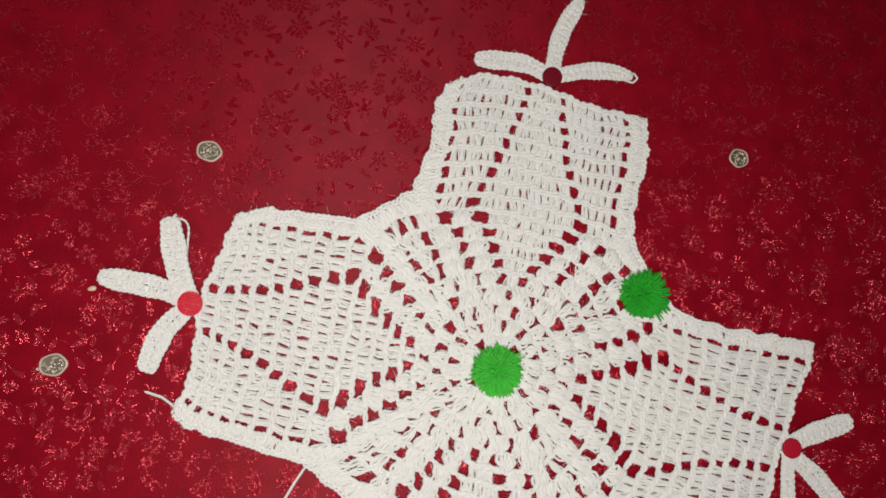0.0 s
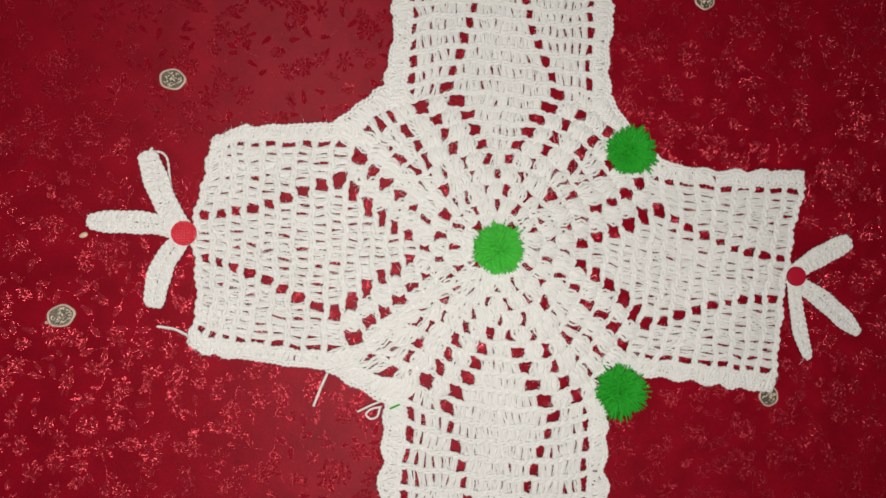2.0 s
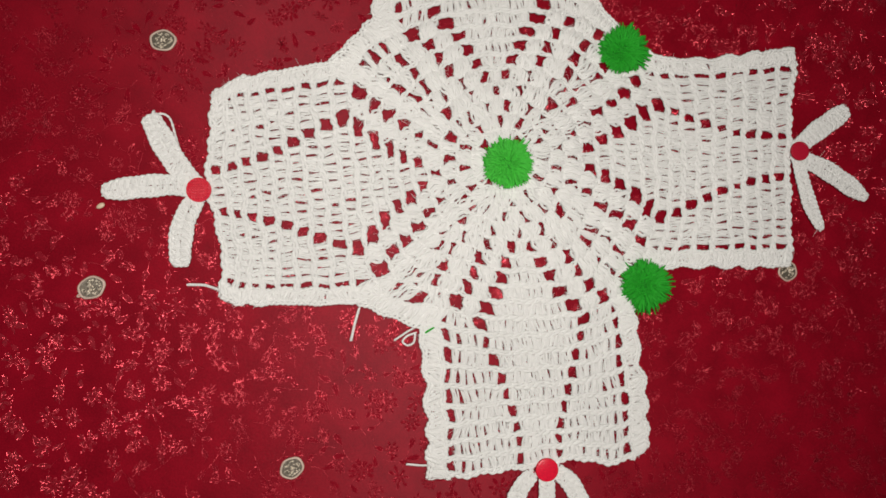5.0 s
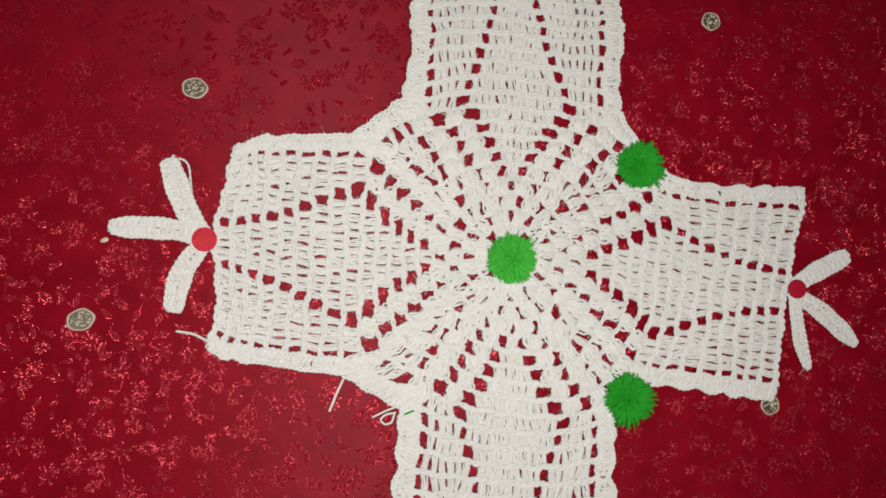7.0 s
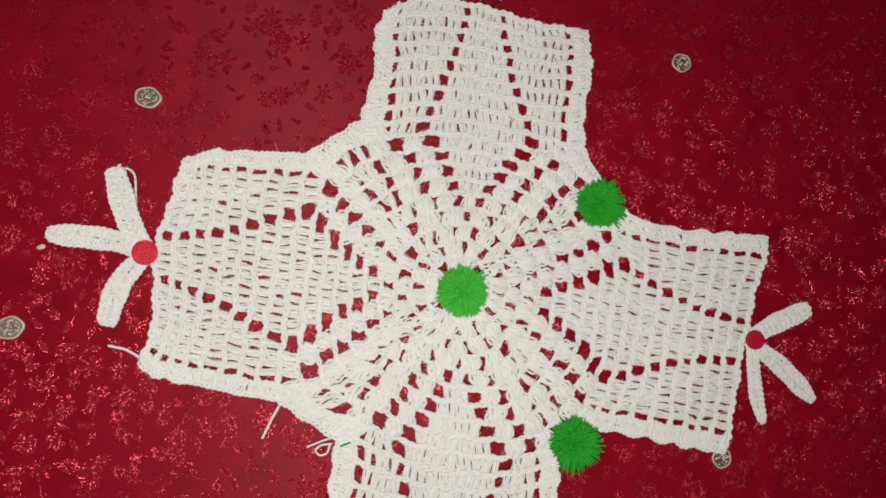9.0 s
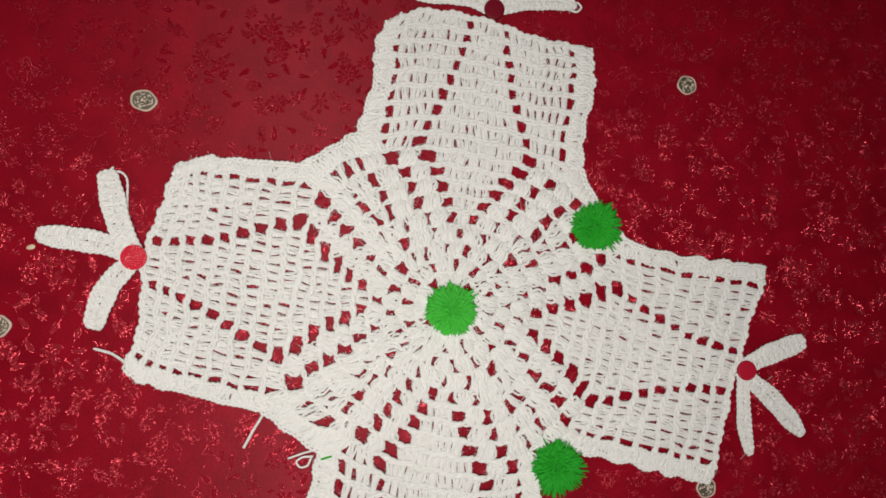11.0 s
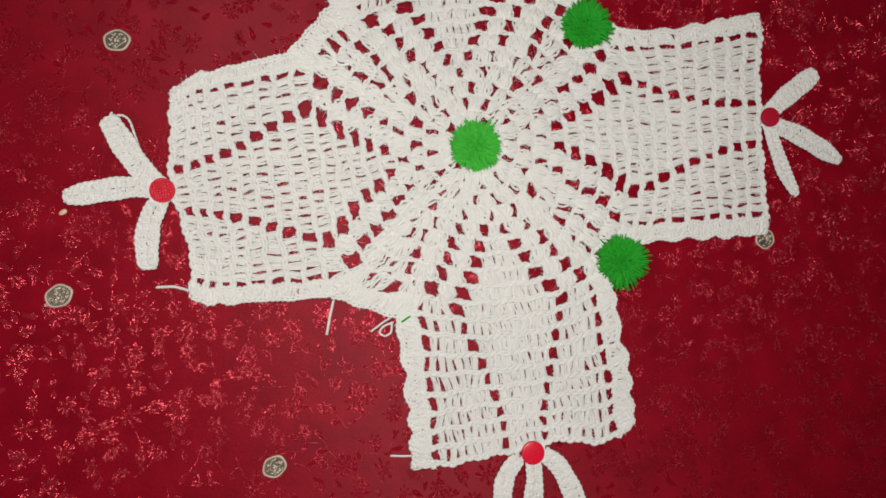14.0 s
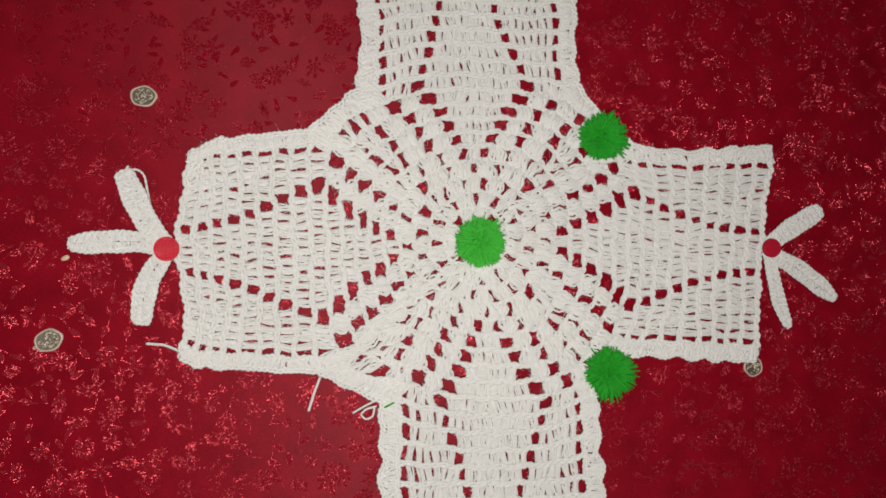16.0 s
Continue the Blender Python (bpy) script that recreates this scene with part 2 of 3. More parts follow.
def make_flowers():
    rng = np.random.default_rng(5)
    blooms = [make_bloom(rng, rng.uniform(0.0056, 0.0108)) for _ in range(26)]
    sprigs = [make_sprig(rng, rng.uniform(0.0033, 0.0048)) for _ in range(22)]
    threads, petals, lot = [], [], []
    step = 0.0160
    for i in range(-32, 33):
        for j in range(-27, 28):
            at = np.array([(i + 0.5 * (j % 2)) * step, j * step * 0.88]) + rng.uniform(-0.005, 0.005, 2)
            kind = rng.random()
            if kind > 0.93:
                continue
            lines, fills = blooms[rng.integers(26)] if kind < 0.54 else sprigs[rng.integers(22)]
            a = rng.uniform(0, 6.28)
            turn = np.array([[math.cos(a), math.sin(a)], [-math.sin(a), math.cos(a)]])
            threads.append(lines @ turn + at)
            petals.append(fills @ turn + at)
            lot.append(np.full(len(lines), rng.normal(0, 0.03) + 0.022 * math.sin(61 * at[0] + 47 * at[1]) + 0.018 * math.sin(83 * at[1] - 29 * at[0] + 1)))
    threads, petals, lot = np.concatenate(threads), np.concatenate(petals), np.concatenate(lot)
    a, b = threads[:, 0], threads[:, 1]
    w = rng.uniform(0.00009, 0.00021, len(a))
    d = b - a
    nrm = np.stack([-d[:, 1], d[:, 0]], 1) / (np.linalg.norm(d, axis=1)[:, None] + 1e-9) * w[:, None]
    corners = np.stack([a - nrm * 0.4, 0.3 * a + 0.7 * b - nrm, b + nrm * 0.3, 0.5 * (a + b) + nrm], 1)
    # every thread end is tipped a little, far more sideways than lengthways, and each flower lies a little askew
    away = corners - corners.mean(1, keepdims=True)
    wide, narrow, slant = rng.normal(0, 0.42, len(w)), lot + rng.normal(0, 0.035, len(w)), math.radians(14)
    tip = np.stack([wide * math.cos(slant) - narrow * math.sin(slant), wide * math.sin(slant) + narrow * math.cos(slant)], 1)
    z = cloth_z(corners[..., 0], corners[..., 1]) + 0.00065 - (away * tip[:, None]).sum(2)
    st = Strands()
    st.quads(np.c_[corners.reshape(-1, 2), z.ravel()], np.arange(4 * len(w)).reshape(-1, 4))
    ob = new("floral_weave", st.mesh("floral_weave", False))
    ob.data.materials.append(THREAD)
    ob.parent = cloth
    tagged(ob, "glossy woven flowers and leaves", kind="stuff")
    st = Strands()
    flat = petals.reshape(-1, 2)
    lift = np.repeat(np.arange(len(petals)) % 7, 8) * 0.000012
    four = np.array([[k, k + 4, k + 5, k + 1] for k in range(3)])
    st.quads(np.c_[flat, cloth_z(flat[:, 0], flat[:, 1]) + 0.00012 + lift], (np.arange(len(petals))[:, None, None] * 8 + four).reshape(-1, 4))
    ob = new("petal_weave", st.mesh("petal_weave", False))
    lay = ob.data.uv_layers.new(name="weave")
    corner = np.empty(len(ob.data.loops), dtype=np.int32)
    ob.data.loops.foreach_get("vertex_index", corner)
    u, v = flat[corner, 0], flat[corner, 1]
    lay.data.foreach_set("uv", np.c_[u * math.cos(slant) + v * math.sin(slant), v * math.cos(slant) - u * math.sin(slant)].ravel())
    ob.data.materials.append(MATTE)
    ob.parent = cloth
    tagged(ob, "matte woven petals", kind="stuff")


make_flowers()

# ---- crochet doily: a round centre and four arms ----
UNIT = 0.000415
SPACING = 14.5 * UNIT
doily = tagged(new("crochet_doily"), "white crochet cross-shaped doily with green pompoms, lying on red cloth", "doily")
# how each arm is pulled out of shape: terms in length and breadth, millimetres along and across
PULL = (
    (-8.2, -7.5, 5.1, -6.2, 0.9, -3.1, -3.8, -12.1, -3.2, -2.9, 4.8, 6.4, 1.1, 3.5, 10.2, 10.3, 4.4, 16.8, 23.1, 6.1),
    (4.2, 4.8, -2.2, -8.4, -18.5, 2.6, -0.5, -6.2, -5.3, -0.8, 5.0, 2.3, -10.9, 6.7, 8.0, 5.1, 1.1, 9.5, 2.5, -0.2),
    (-7.1, 11.8, -6.7, 1.7, -9.8, -3.0, 4.3, 1.3, 10.1, -1.7, 0.1, -4.0, 3.9, -4.5, 8.0, -8.6, -1.0, -5.1, -25.6, 9.7),
    (2.8, 25.5, 8.1, -6.8, -12.6, -14.1, -6.1, -15.5, -9.1, -0.1, -4.9, 3.7, -2.1, 10.6, 13.9, -9.7, 12.4, 14.2, 31.4, 2.7),
)
DIAMOND = {10: 112, 11: 103, 12: 90, 13: 78, 14: 66, 15: 56, 16: 49, 17: 44, 18: 41}
HALF = 171
TAPER = (0.02, 0.09, 0.10, 0.03)


def pull(arm, u, v):
    U, V = np.clip(u / 0.22, 0, 1.15), np.clip(v / 0.08, -1.12, 1.12)
    W = np.maximum(0, U - 0.65)
    terms = np.stack([U, V, U * U, U * V, U * V * V, U * U * V, U * V ** 3, W, W * V, W * V * V], -1)
    return terms @ (np.array(PULL[arm % 4]).reshape(10, 2) * 0.001)


# spots where the border was tugged as it was laid down: x, y, shift, reach
NUDGES = (
    (-0.0925, 0.1005, -0.0055, 0.0055, 0.022), (-0.209, 0.0687, 0.0025, -0.0015, 0.010), (-0.213, 0.0435, 0.0062, 0.0, 0.014),
    (0.072, -0.220, 0.001, -0.006, 0.016), (0.034, -0.223, 0.0, 0.003, 0.012),
    (-0.2148, -0.0491, 0.0064, 0.0000, 0.016), (0.0354, 0.2152, 0.0008, -0.0035, 0.022), (0.0744, 0.2169, -0.0027, -0.0026, 0.012),
    (-0.0932, 0.1663, 0.0029, 0.0008, 0.022), (-0.0910, 0.1962, 0.0027, -0.0020, 0.012), (0.0940, -0.2234, -0.0028, 0.0045, 0.020),
    (-0.0870, -0.1010, -0.0045, -0.0045, 0.018), (0.1330, 0.0648, 0.0001, 0.0030, 0.020),
    (-0.1302, -0.0934, -0.0000, -0.0024, 0.020), (-0.0783, -0.1385, -0.0040, 0.0001, 0.018), (-0.0965, 0.1147, -0.0032, 0.0011, 0.014),
)


# how the round centre was eased sideways, millimetres: one pair for each power of x and y up to the fifth
EASE = (
    (-1.8, 2.4), (-0.7, 0.4), (3.7, 1.0), (-0.3, -6.7), (-0.7, -2.3), (3.6, 0.1), (4.1, 4.6),
    (1.2, 5.6), (0.0, -3.1), (6.0, -11.1), (-1.3, -0.9), (4.5, -0.7), (-2.8, 9.1), (10.7, -2.6),
    (-3.5, 1.4), (-6.6, -1.7), (-6.7, 6.7), (-4.0, 1.1), (2.1, -1.1), (3.5, 3.0), (-0.7, -0.6),
)


def ease(X, Y):
    x, y = X / 0.12, Y / 0.12
    fade = np.exp(-(x * x + y * y) ** 3)
    terms = np.stack([fade * x ** i * y ** j for i in range(6) for j in range(6) if i + j <= 5], -1)
    return terms @ (np.array(EASE) * 0.001)


def place(arm, u, v):
    """World x, y of a spot u along and v across an arm."""
    u, v = np.asarray(u, float), np.asarray(v, float)
    v = v * (1 - TAPER[arm % 4] * np.clip((u / UNIT - 470) / 85, 0, 1) ** 2)
    phi = np.degrees(np.arctan2(np.abs(v), np.maximum(u, 1e-6)))
    w = np.clip((phi - 30) / 30, 0, 1)[..., None]
    w = w * w * (3 - 2 * w)
    own = pull(arm, u, v)
    nxt = pull(arm + 1, v, -u)
    prv = pull(arm - 1, -v, u)
    nxt = np.stack([-nxt[..., 1], nxt[..., 0]], -1)
    prv = np.stack([prv[..., 1], -prv[..., 0]], -1)
    d = own * (1 - w) + np.where((v > 0)[..., None], nxt, prv) * w
    x, y = u + d[..., 0], v + d[..., 1]
    a = arm * math.pi / 2
    X, Y = math.cos(a) * x - math.sin(a) * y, math.sin(a) * x + math.cos(a) * y
    d = ease(X, Y)
    X, Y = X + d[..., 0], Y + d[..., 1]
    jog = 0.0008
    for bx, by, dx, dy, wide in NUDGES:
        near = np.exp(-((X - bx) ** 2 + (Y - by) ** 2) / (2 * wide * wide))
        X, Y = X + dx * near, Y + dy * near
    return np.stack([X + jog * np.sin(310 * Y + 170 * X) + jog * np.sin(97 * X - 140 * Y), Y + jog * np.sin(290 * X - 130 * Y + 2)], -1)


def swell(xy):
    """The doily does not lie quite flat."""
    x, y = xy[..., 0], xy[..., 1]
    return 0.0009 * (1 + np.sin(55 * x + 20 * y) * np.sin(48 * y - 15 * x + 1))


def reach(q):
    return (14 + 28.9 * q) * UNIT


def power(q):
    return 2 + 0.9 * min(1, max(0, (q - 2) / 6))


THETA = np.radians(np.linspace(-45, 45, 181))


def round_curve(q):
    """Points of round q between two diagonals, with the length along it from the arm's axis."""
    p = power(q)
    r = reach(q) * (np.abs(np.cos(THETA)) ** p + np.abs(np.sin(THETA)) ** p) ** (-1 / p)
    u, v = r * np.cos(THETA), r * np.sin(THETA)
    s = np.r_[0, np.cumsum(np.hypot(np.diff(u), np.diff(v)))]
    return u, v, s - s[90]


def on_round(q, share):
    u, v, s = round_curve(q)
    return np.interp(share * s[-1], s, u), np.interp(share * s[-1], s, v)


def on_row(q, v):
    """Rows of the arms start bent like the last round and grow straight."""
    p, r = power(9), reach(9.5)
    sag = (r - np.maximum(r ** p - np.abs(v) ** p, 0) ** (1 / p)) * max(0, 1 - (q - 9.5) / 5)
    corner = 0.0075 * np.clip((np.abs(v) / UNIT - 140) / 65, 0, 1) ** 2 * np.clip((q - 15.5) / 3, 0, 1)
    return reach(q) - sag - corner, v


def stitches(st, foot, head, width, high=0.0020, puff=0.0, slit=1.0, fuzz=6):
    """Posts of fine strands from foot to head (N x 2), as wide as width (N), with yarn laid round them; puff: how much they bulge."""
    N, R = len(foot), 6
    if N == 0:
        return
    foot = foot + np.random.normal(0, 0.00035, foot.shape)
    head = head + np.random.normal(0, 0.00035, head.shape)
    tau = np.linspace(0, 1, R)
    axis = foot[:, None] * (1 - tau)[None, :, None] + head[:, None] * tau[None, :, None]
    d = head - foot
    tall = np.linalg.norm(d, axis=1)[:, None]
    d = d / (tall + 1e-9)
    nrm = np.stack([-d[:, 1], d[:, 0]], 1)
    wave = np.sin(np.pi * tau)[None]
    wide = width[:, None]
    waist = slit * np.random.uniform(0.03, 0.41, (N, 1))
    belly = (1.08 - waist * wave ** 2.0) * (1 - puff) + (0.62 + 0.38 * wave) * puff
    for side, lift in ((-0.35, -0.0005), (-0.19, 0.0003), (0.0, 0.0007), (0.19, 0.0003), (0.35, -0.0005)):
        lean = np.random.uniform(-1, 1, (N, 1))
        sway = side + (0.09 + 0.08 * puff) * np.sin((5 + 2 * puff) * tau[None] + 3 * lean) + (0.16 + 0.42 * puff) * lean * (tau[None] - 0.5)
        off = wide * sway * belly
        z = high + lift + swell(axis) + (0.0007 + 0.0014 * puff) * np.sin(np.pi * tau)[None] + 0.0005 * lean * np.sin(5 * tau + 4 * lean)
        path = np.concatenate([axis + nrm[:, None] * off[..., None], z[..., None]], -1)
        st.add(path, 0.158 * wide * (0.85 + 0.15 * np.sin(np.pi * tau))[None] * np.random.uniform(0.72, 1.12, (N, 1)), 5)
    # yarn laid over the post, and the strands behind it that cross to its neighbours
    s = np.linspace(-1, 1, 5)[None]
    for back in (False, False, True) + (False,) * round(5 * puff):
        mid, rise = np.random.uniform(0.12, 0.88, (N, 1)), np.random.uniform(-1, 1, (N, 1)) * (0.16 + 0.2 * puff)
        t = np.clip(mid + rise * s, 0.02, 0.98)
        span = (0.52 if back else 0.36) * wide * (1 - 0.15 * puff) * np.random.uniform(0.75, 1.1, (N, 1))
        xy = foot[:, None] + d[:, None] * (tall * t)[..., None] + nrm[:, None] * (span * s)[..., None]
        z = high + swell(xy) + (-0.0018 + 0 * s if back else 0.0013 + 0.0014 * puff * np.sin(np.pi * t) - 0.0013 * s * s)
        st.add(np.concatenate([xy, z[..., None]], -1), (0.085 if back else 0.098) * wide * np.random.uniform(0.6, 1.2, (N, 1)) * (1 - 0.25 * s * s), 5)
    # stray fibres of the yarn
    for _ in range(9 if puff else fuzz):
        t = np.random.uniform(0.05, 0.95, (N, 1))
        at = foot + (head - foot) * t
        along, across = np.random.normal(0, 0.4, (N, 1)) * wide, np.random.uniform(0.35, 0.75, (N, 1)) * wide
        ends = [at - nrm * across - d * along, at + d * np.random.normal(0, 0.25, (N, 1)) * wide, at + nrm * across + d * along]
        lift = np.random.uniform(-0.0008, 0.0014, (N, 1))
        path = np.stack([np.c_[e, high + lift + g + swell(e)[:, None]] for e, g in zip(ends, (0, 0.0007, 0))], 1)
        st.add(path, 0.00012, 3)


def chain(st, xy, gap=SPACING, radius=0.00138, high=0.0029, spread=0.0010):
    """The looped top edge of a row: two strands that lean over each other at every stitch."""
    d = np.gradient(xy, axis=0)
    ln = np.linalg.norm(d, axis=1)
    s = np.cumsum(ln)
    nrm = np.stack([-d[:, 1], d[:, 0]], 1) / (ln[:, None] + 1e-12)
    for k in (0, 1):
        ph = 2 * np.pi * s / gap + np.pi * k + 0.6 * np.sin(s * 130)
        off = (2 * k - 1) * spread + 0.0004 * np.sin(ph)
        z = high + swell(xy) + 0.0003 * np.cos(ph)
        st.add(np.c_[xy + nrm * off[:, None], z], (radius * (1 + 0.13 * np.cos(ph + 0.5)))[None], 6)


def fill(lo, hi, holes, spacing):
    """Stitch centres and widths between lo and hi, leaving the holes (centre, half) open."""
    marks = [lo]
    for c, h in sorted(holes):
        marks += [c - h, c + h]
    marks.append(hi)
    at, wide = [], []
    for a, b in zip(marks[::2], marks[1::2]):
        if b - a < 3:
            continue
        n = max(1, round((b - a) / spacing))
        for i in range(n):
            at.append(a + (i + 0.5) * (b - a) / n + np.random.uniform(-0.8, 0.8))
            wide.append((b - a) / n)
    return np.array(at) * UNIT, np.array(wide) * UNIT


NET = {5: (22, 67, 111), 6: (36, 92, 142), 7: (51, 110, 160), 8: (70, 130, 184), 9: (95, 156, 211)}
OPEN = {5: (9, 6.8, 2.4), 6: (11.5, 8.6, 3), 7: (12.8, 9.4, 3.8), 8: (15, 10.8, 4.6), 9: (16.5, 12, 7)}


def round_holes(k):
    r = reach(k) / UNIT
    if k == 2:
        return [(math.radians(a) * r, 3.6) for a in (-30, 0, 30)]
    if k == 3:
        return [(math.radians(a) * r, 4.6) for a in (-33.7, -11.2, 11.2, 33.7)]
    if k == 4:
        return [(math.radians(a) * r, 5.6 - abs(a) * 0.05) for a in (-22.5, 0, 22.5)]
    if k in NET:
        return [(sg * c, h) for c, h in zip(NET[k], OPEN[k]) for sg in (-1, 1)]
    return []


def gather(at, holes, lo, hi, amount):
    """Pull stitches of one cluster together towards the cluster's middle."""
    marks = np.array([lo] + [c for c, _ in sorted(holes)] + [hi])
    cell = np.clip(np.searchsorted(marks, at) - 1, 0, len(marks) - 2)
    mid = 0.5 * (marks[cell] + marks[cell + 1])
    return at + (mid - at) * amount


def stretch(at, length, q):
    """Shares of round q: stitches stand straight near the arm's axis and fan out at the diagonals."""
    whole = round_curve(q)[2][-1] / UNIT
    if q < 4:
        return at / length
    calm = 0.55 * min(length, whole)
    far = calm + (np.abs(at) - calm) * (whole - calm) / (length - calm)
    return np.sign(at) * np.where(np.abs(at) < calm, np.abs(at), far) / whole


for k in range(1, 10):
    st = Strands()
    edge = []
    for arm in range(4):
        top_len = round_curve(k)[2][-1] / UNIT
        holes = round_holes(k)
        at, wide = fill(2.2 - top_len, top_len - 2.2, holes, 12.0 if k < 5 else 13.5)
        raw = at / UNIT
        solid = np.abs(raw) < (NET[k][0] if k in NET else 0)
        net = np.where(solid, 0.0, 1.0)
        low = gather(raw, holes, -top_len, top_len, 0.14 * net)
        # shells at the corners: their stitches spring from one spot
        shell = np.where(np.abs(raw) > NET[k][-1], 0.30, 0.0) if k in NET else 0.0
        low = low + (np.sign(raw) * top_len - low) * shell
        high_end = gather(raw, holes, -top_len, top_len, 0.20 * net)
        foot = place(arm, *on_round(k - 0.5, stretch(low, top_len, k - 0.5)))
        head = place(arm, *on_round(k + 0.5, stretch(high_end, top_len, k + 0.5)))
        loose = np.where(np.abs(raw) > (NET[k][-1] if k in NET else top_len * 0.8), 1.0, 0.25) * net
        across = np.stack([-(head - foot)[:, 1], (head - foot)[:, 0]], 1)
        foot, head = [e + across * (loose * np.random.normal(0, 0.16, len(raw)))[:, None] for e in (foot, head)]
        longer = 0.05 * net[:, None] * (head - foot)
        foot, head = foot - longer, head + longer
        for flag in (False, True):
            pick = (net > 0) == flag
            stitches(st, foot[pick], head[pick], wide[pick] * (1.46 if flag else 0.98), puff=1.0 if flag else 0.0)
        edge.append(place(arm, *on_round(k + 0.5, np.linspace(-1, 1, 30 + 22 * k)[:-1])))
        if k in NET:
            run = np.linspace(-NET[k][0] - 6, NET[k][0] + 6, 60) / top_len
            chain(st, place(arm, *on_round(k + 0.5, run)))
    edge = np.concatenate(edge)
    chain(st, np.r_[edge, edge[:2]], radius=0.00105, high=0.0026, spread=0.0008)
    strand_part("crochet_round", st, YARN, doily)

for arm in range(4):
    for k in range(10, 19):
        st = Strands()
        holes = [(sg * DIAMOND[k], 12 if k == 10 else 8 if k < 14 else 7) for sg in (-1, 1)]
        at, wide = fill(-HALF, HALF, holes, 14.5)
        foot = place(arm, *on_row(k - 0.5, at))
        head = place(arm, *on_row(k + 0.5, at + np.random.uniform(-1.5, 1.5, len(at)) * UNIT))
        stitches(st, foot, head, wide * 0.93)
        line = np.linspace(-HALF - 14, HALF + 14, 170) * UNIT
        chain(st, place(arm, *on_row(k + 0.5, line)))
        strand_part("crochet_band", st, YARN, doily)

# scalloped edge along both sides of each arm and round the inner corners
for arm in range(4):
    for sg in (-1, 1):
        st = Strands()
        q = np.arange(9.6, 18.8, 0.25)
        inner, outer = np.full(len(q), 184.0), 204 + 5 * np.abs(np.sin(np.pi * q / 1.5))
        foot = np.array([place(arm, *on_row(a, np.array(sg * b * UNIT))) for a, b in zip(q, inner)])
        fan = 0.35 * np.sin(2 * np.pi * q / 1.5)
        head = np.array([place(arm, *on_row(a, np.array(sg * b * UNIT))) for a, b in zip(q + fan * 0.6, outer)])
        stitches(st, foot, head, np.full(len(q), 13.5 * UNIT), puff=0.5)
        qq = np.arange(9.4, 18.9, 0.08)
        for base, sc in ((184, 0), (204, 5)):
            vv = base + sc * np.abs(np.sin(np.pi * qq / 1.5))
            chain(st, np.array([place(arm, *on_row(a, np.array(sg * b * UNIT))) for a, b in zip(qq, vv)]), gap=9 * UNIT, radius=0.0012)
        # inner corner, from the arm's side to the diagonal
        share = np.linspace(0.72, 1.0, 10) * sg
        line = np.linspace(0.69, 1.0, 40)
        flare = 0.5 * np.exp(-((line - 0.79) / 0.09) ** 2) + 0.08
        foot = place(arm, *on_round(9.45, share))
        head = np.array([place(arm, *on_round(10.15 + np.interp(abs(a), line, flare), np.array(a))) for a in share])
        stitches(st, foot, head, np.full(len(share), 13.5 * UNIT), puff=0.5)
        rim = np.array([place(arm, *on_round(10.2 + f, np.array(a * sg))) for a, f in zip(line, flare)])
        chain(st, rim, gap=9 * UNIT, radius=0.0011)
        chain(st, place(arm, *on_round(9.95, line[8:] * sg)), gap=9 * UNIT, radius=0.0009, high=0.0026)
        strand_part("shell_edge", st, YARN, doily)


# ---- ties, buttons, pompoms and loose ends on the doily ----
def bend(points, n):
    """n spots evenly along a smooth line through the points."""
    p = np.array(points, float)
    t = np.linspace(0, len(p) - 1, 60)
    c = np.stack([np.interp(t, np.arange(len(p)), p[:, i]) for i in (0, 1)], 1)
    for _ in range(40):
        c[1:-1] = 0.5 * c[1:-1] + 0.25 * (c[:-2] + c[2:])
    s = np.r_[0, np.cumsum(np.linalg.norm(np.diff(c, axis=0), axis=1))]
    return np.stack([np.interp(np.linspace(0, s[-1], n), s, c[:, i]) for i in (0, 1)], 1)


def make_tie(points, width, tip):
    """A narrow crocheted strap from the button outwards; tip: how blunt its end is."""
    st = Strands()
    ln = sum(math.dist(a, b) for a, b in zip(points, points[1:]))
    n = max(6, int(ln / 0.0042))
    c = bend(points, n)
    d = np.gradient(c, axis=0)
    d /= np.linalg.norm(d, axis=1)[:, None]
    nrm = np.stack([-d[:, 1], d[:, 0]], 1)
    t = np.linspace(0, 1, n)
    half = 0.5 * width * np.minimum(1, 0.72 + 0.55 * t) * (1 - (1 - tip) * np.clip((t - 0.72) / 0.28, 0, 1) ** 1.7)
    half = half * (1 + 0.06 * np.sin(t * 17 + 90 * points[-1][0]))
    for sg in (-1, 1):
        stitches(st, c - d * 0.0004, c + nrm * (sg * half)[:, None], np.full(n, 0.0060), 0.0026, slit=0.25, fuzz=2)
    ring = np.concatenate([c + nrm * half[:, None], (c[-1] + d[-1] * 0.0016)[None], (c - nrm * half[:, None])[::-1]])
    tt = np.linspace(0, len(ring) - 1, len(ring) * 4)
    ring = np.stack([np.interp(tt, np.arange(len(ring)), ring[:, i]) for i in (0, 1)], 1)
    chain(st, ring, gap=0.0042, radius=0.0011, high=0.0030, spread=0.0008)
    chain(st, np.stack([np.interp(np.linspace(0, n - 1, n * 4), np.arange(n), c[:, i]) for i in (0, 1)], 1), gap=0.0042, radius=0.0008, high=0.0030, spread=0.0010)
    return strand_part("tie", st, YARN, doily)


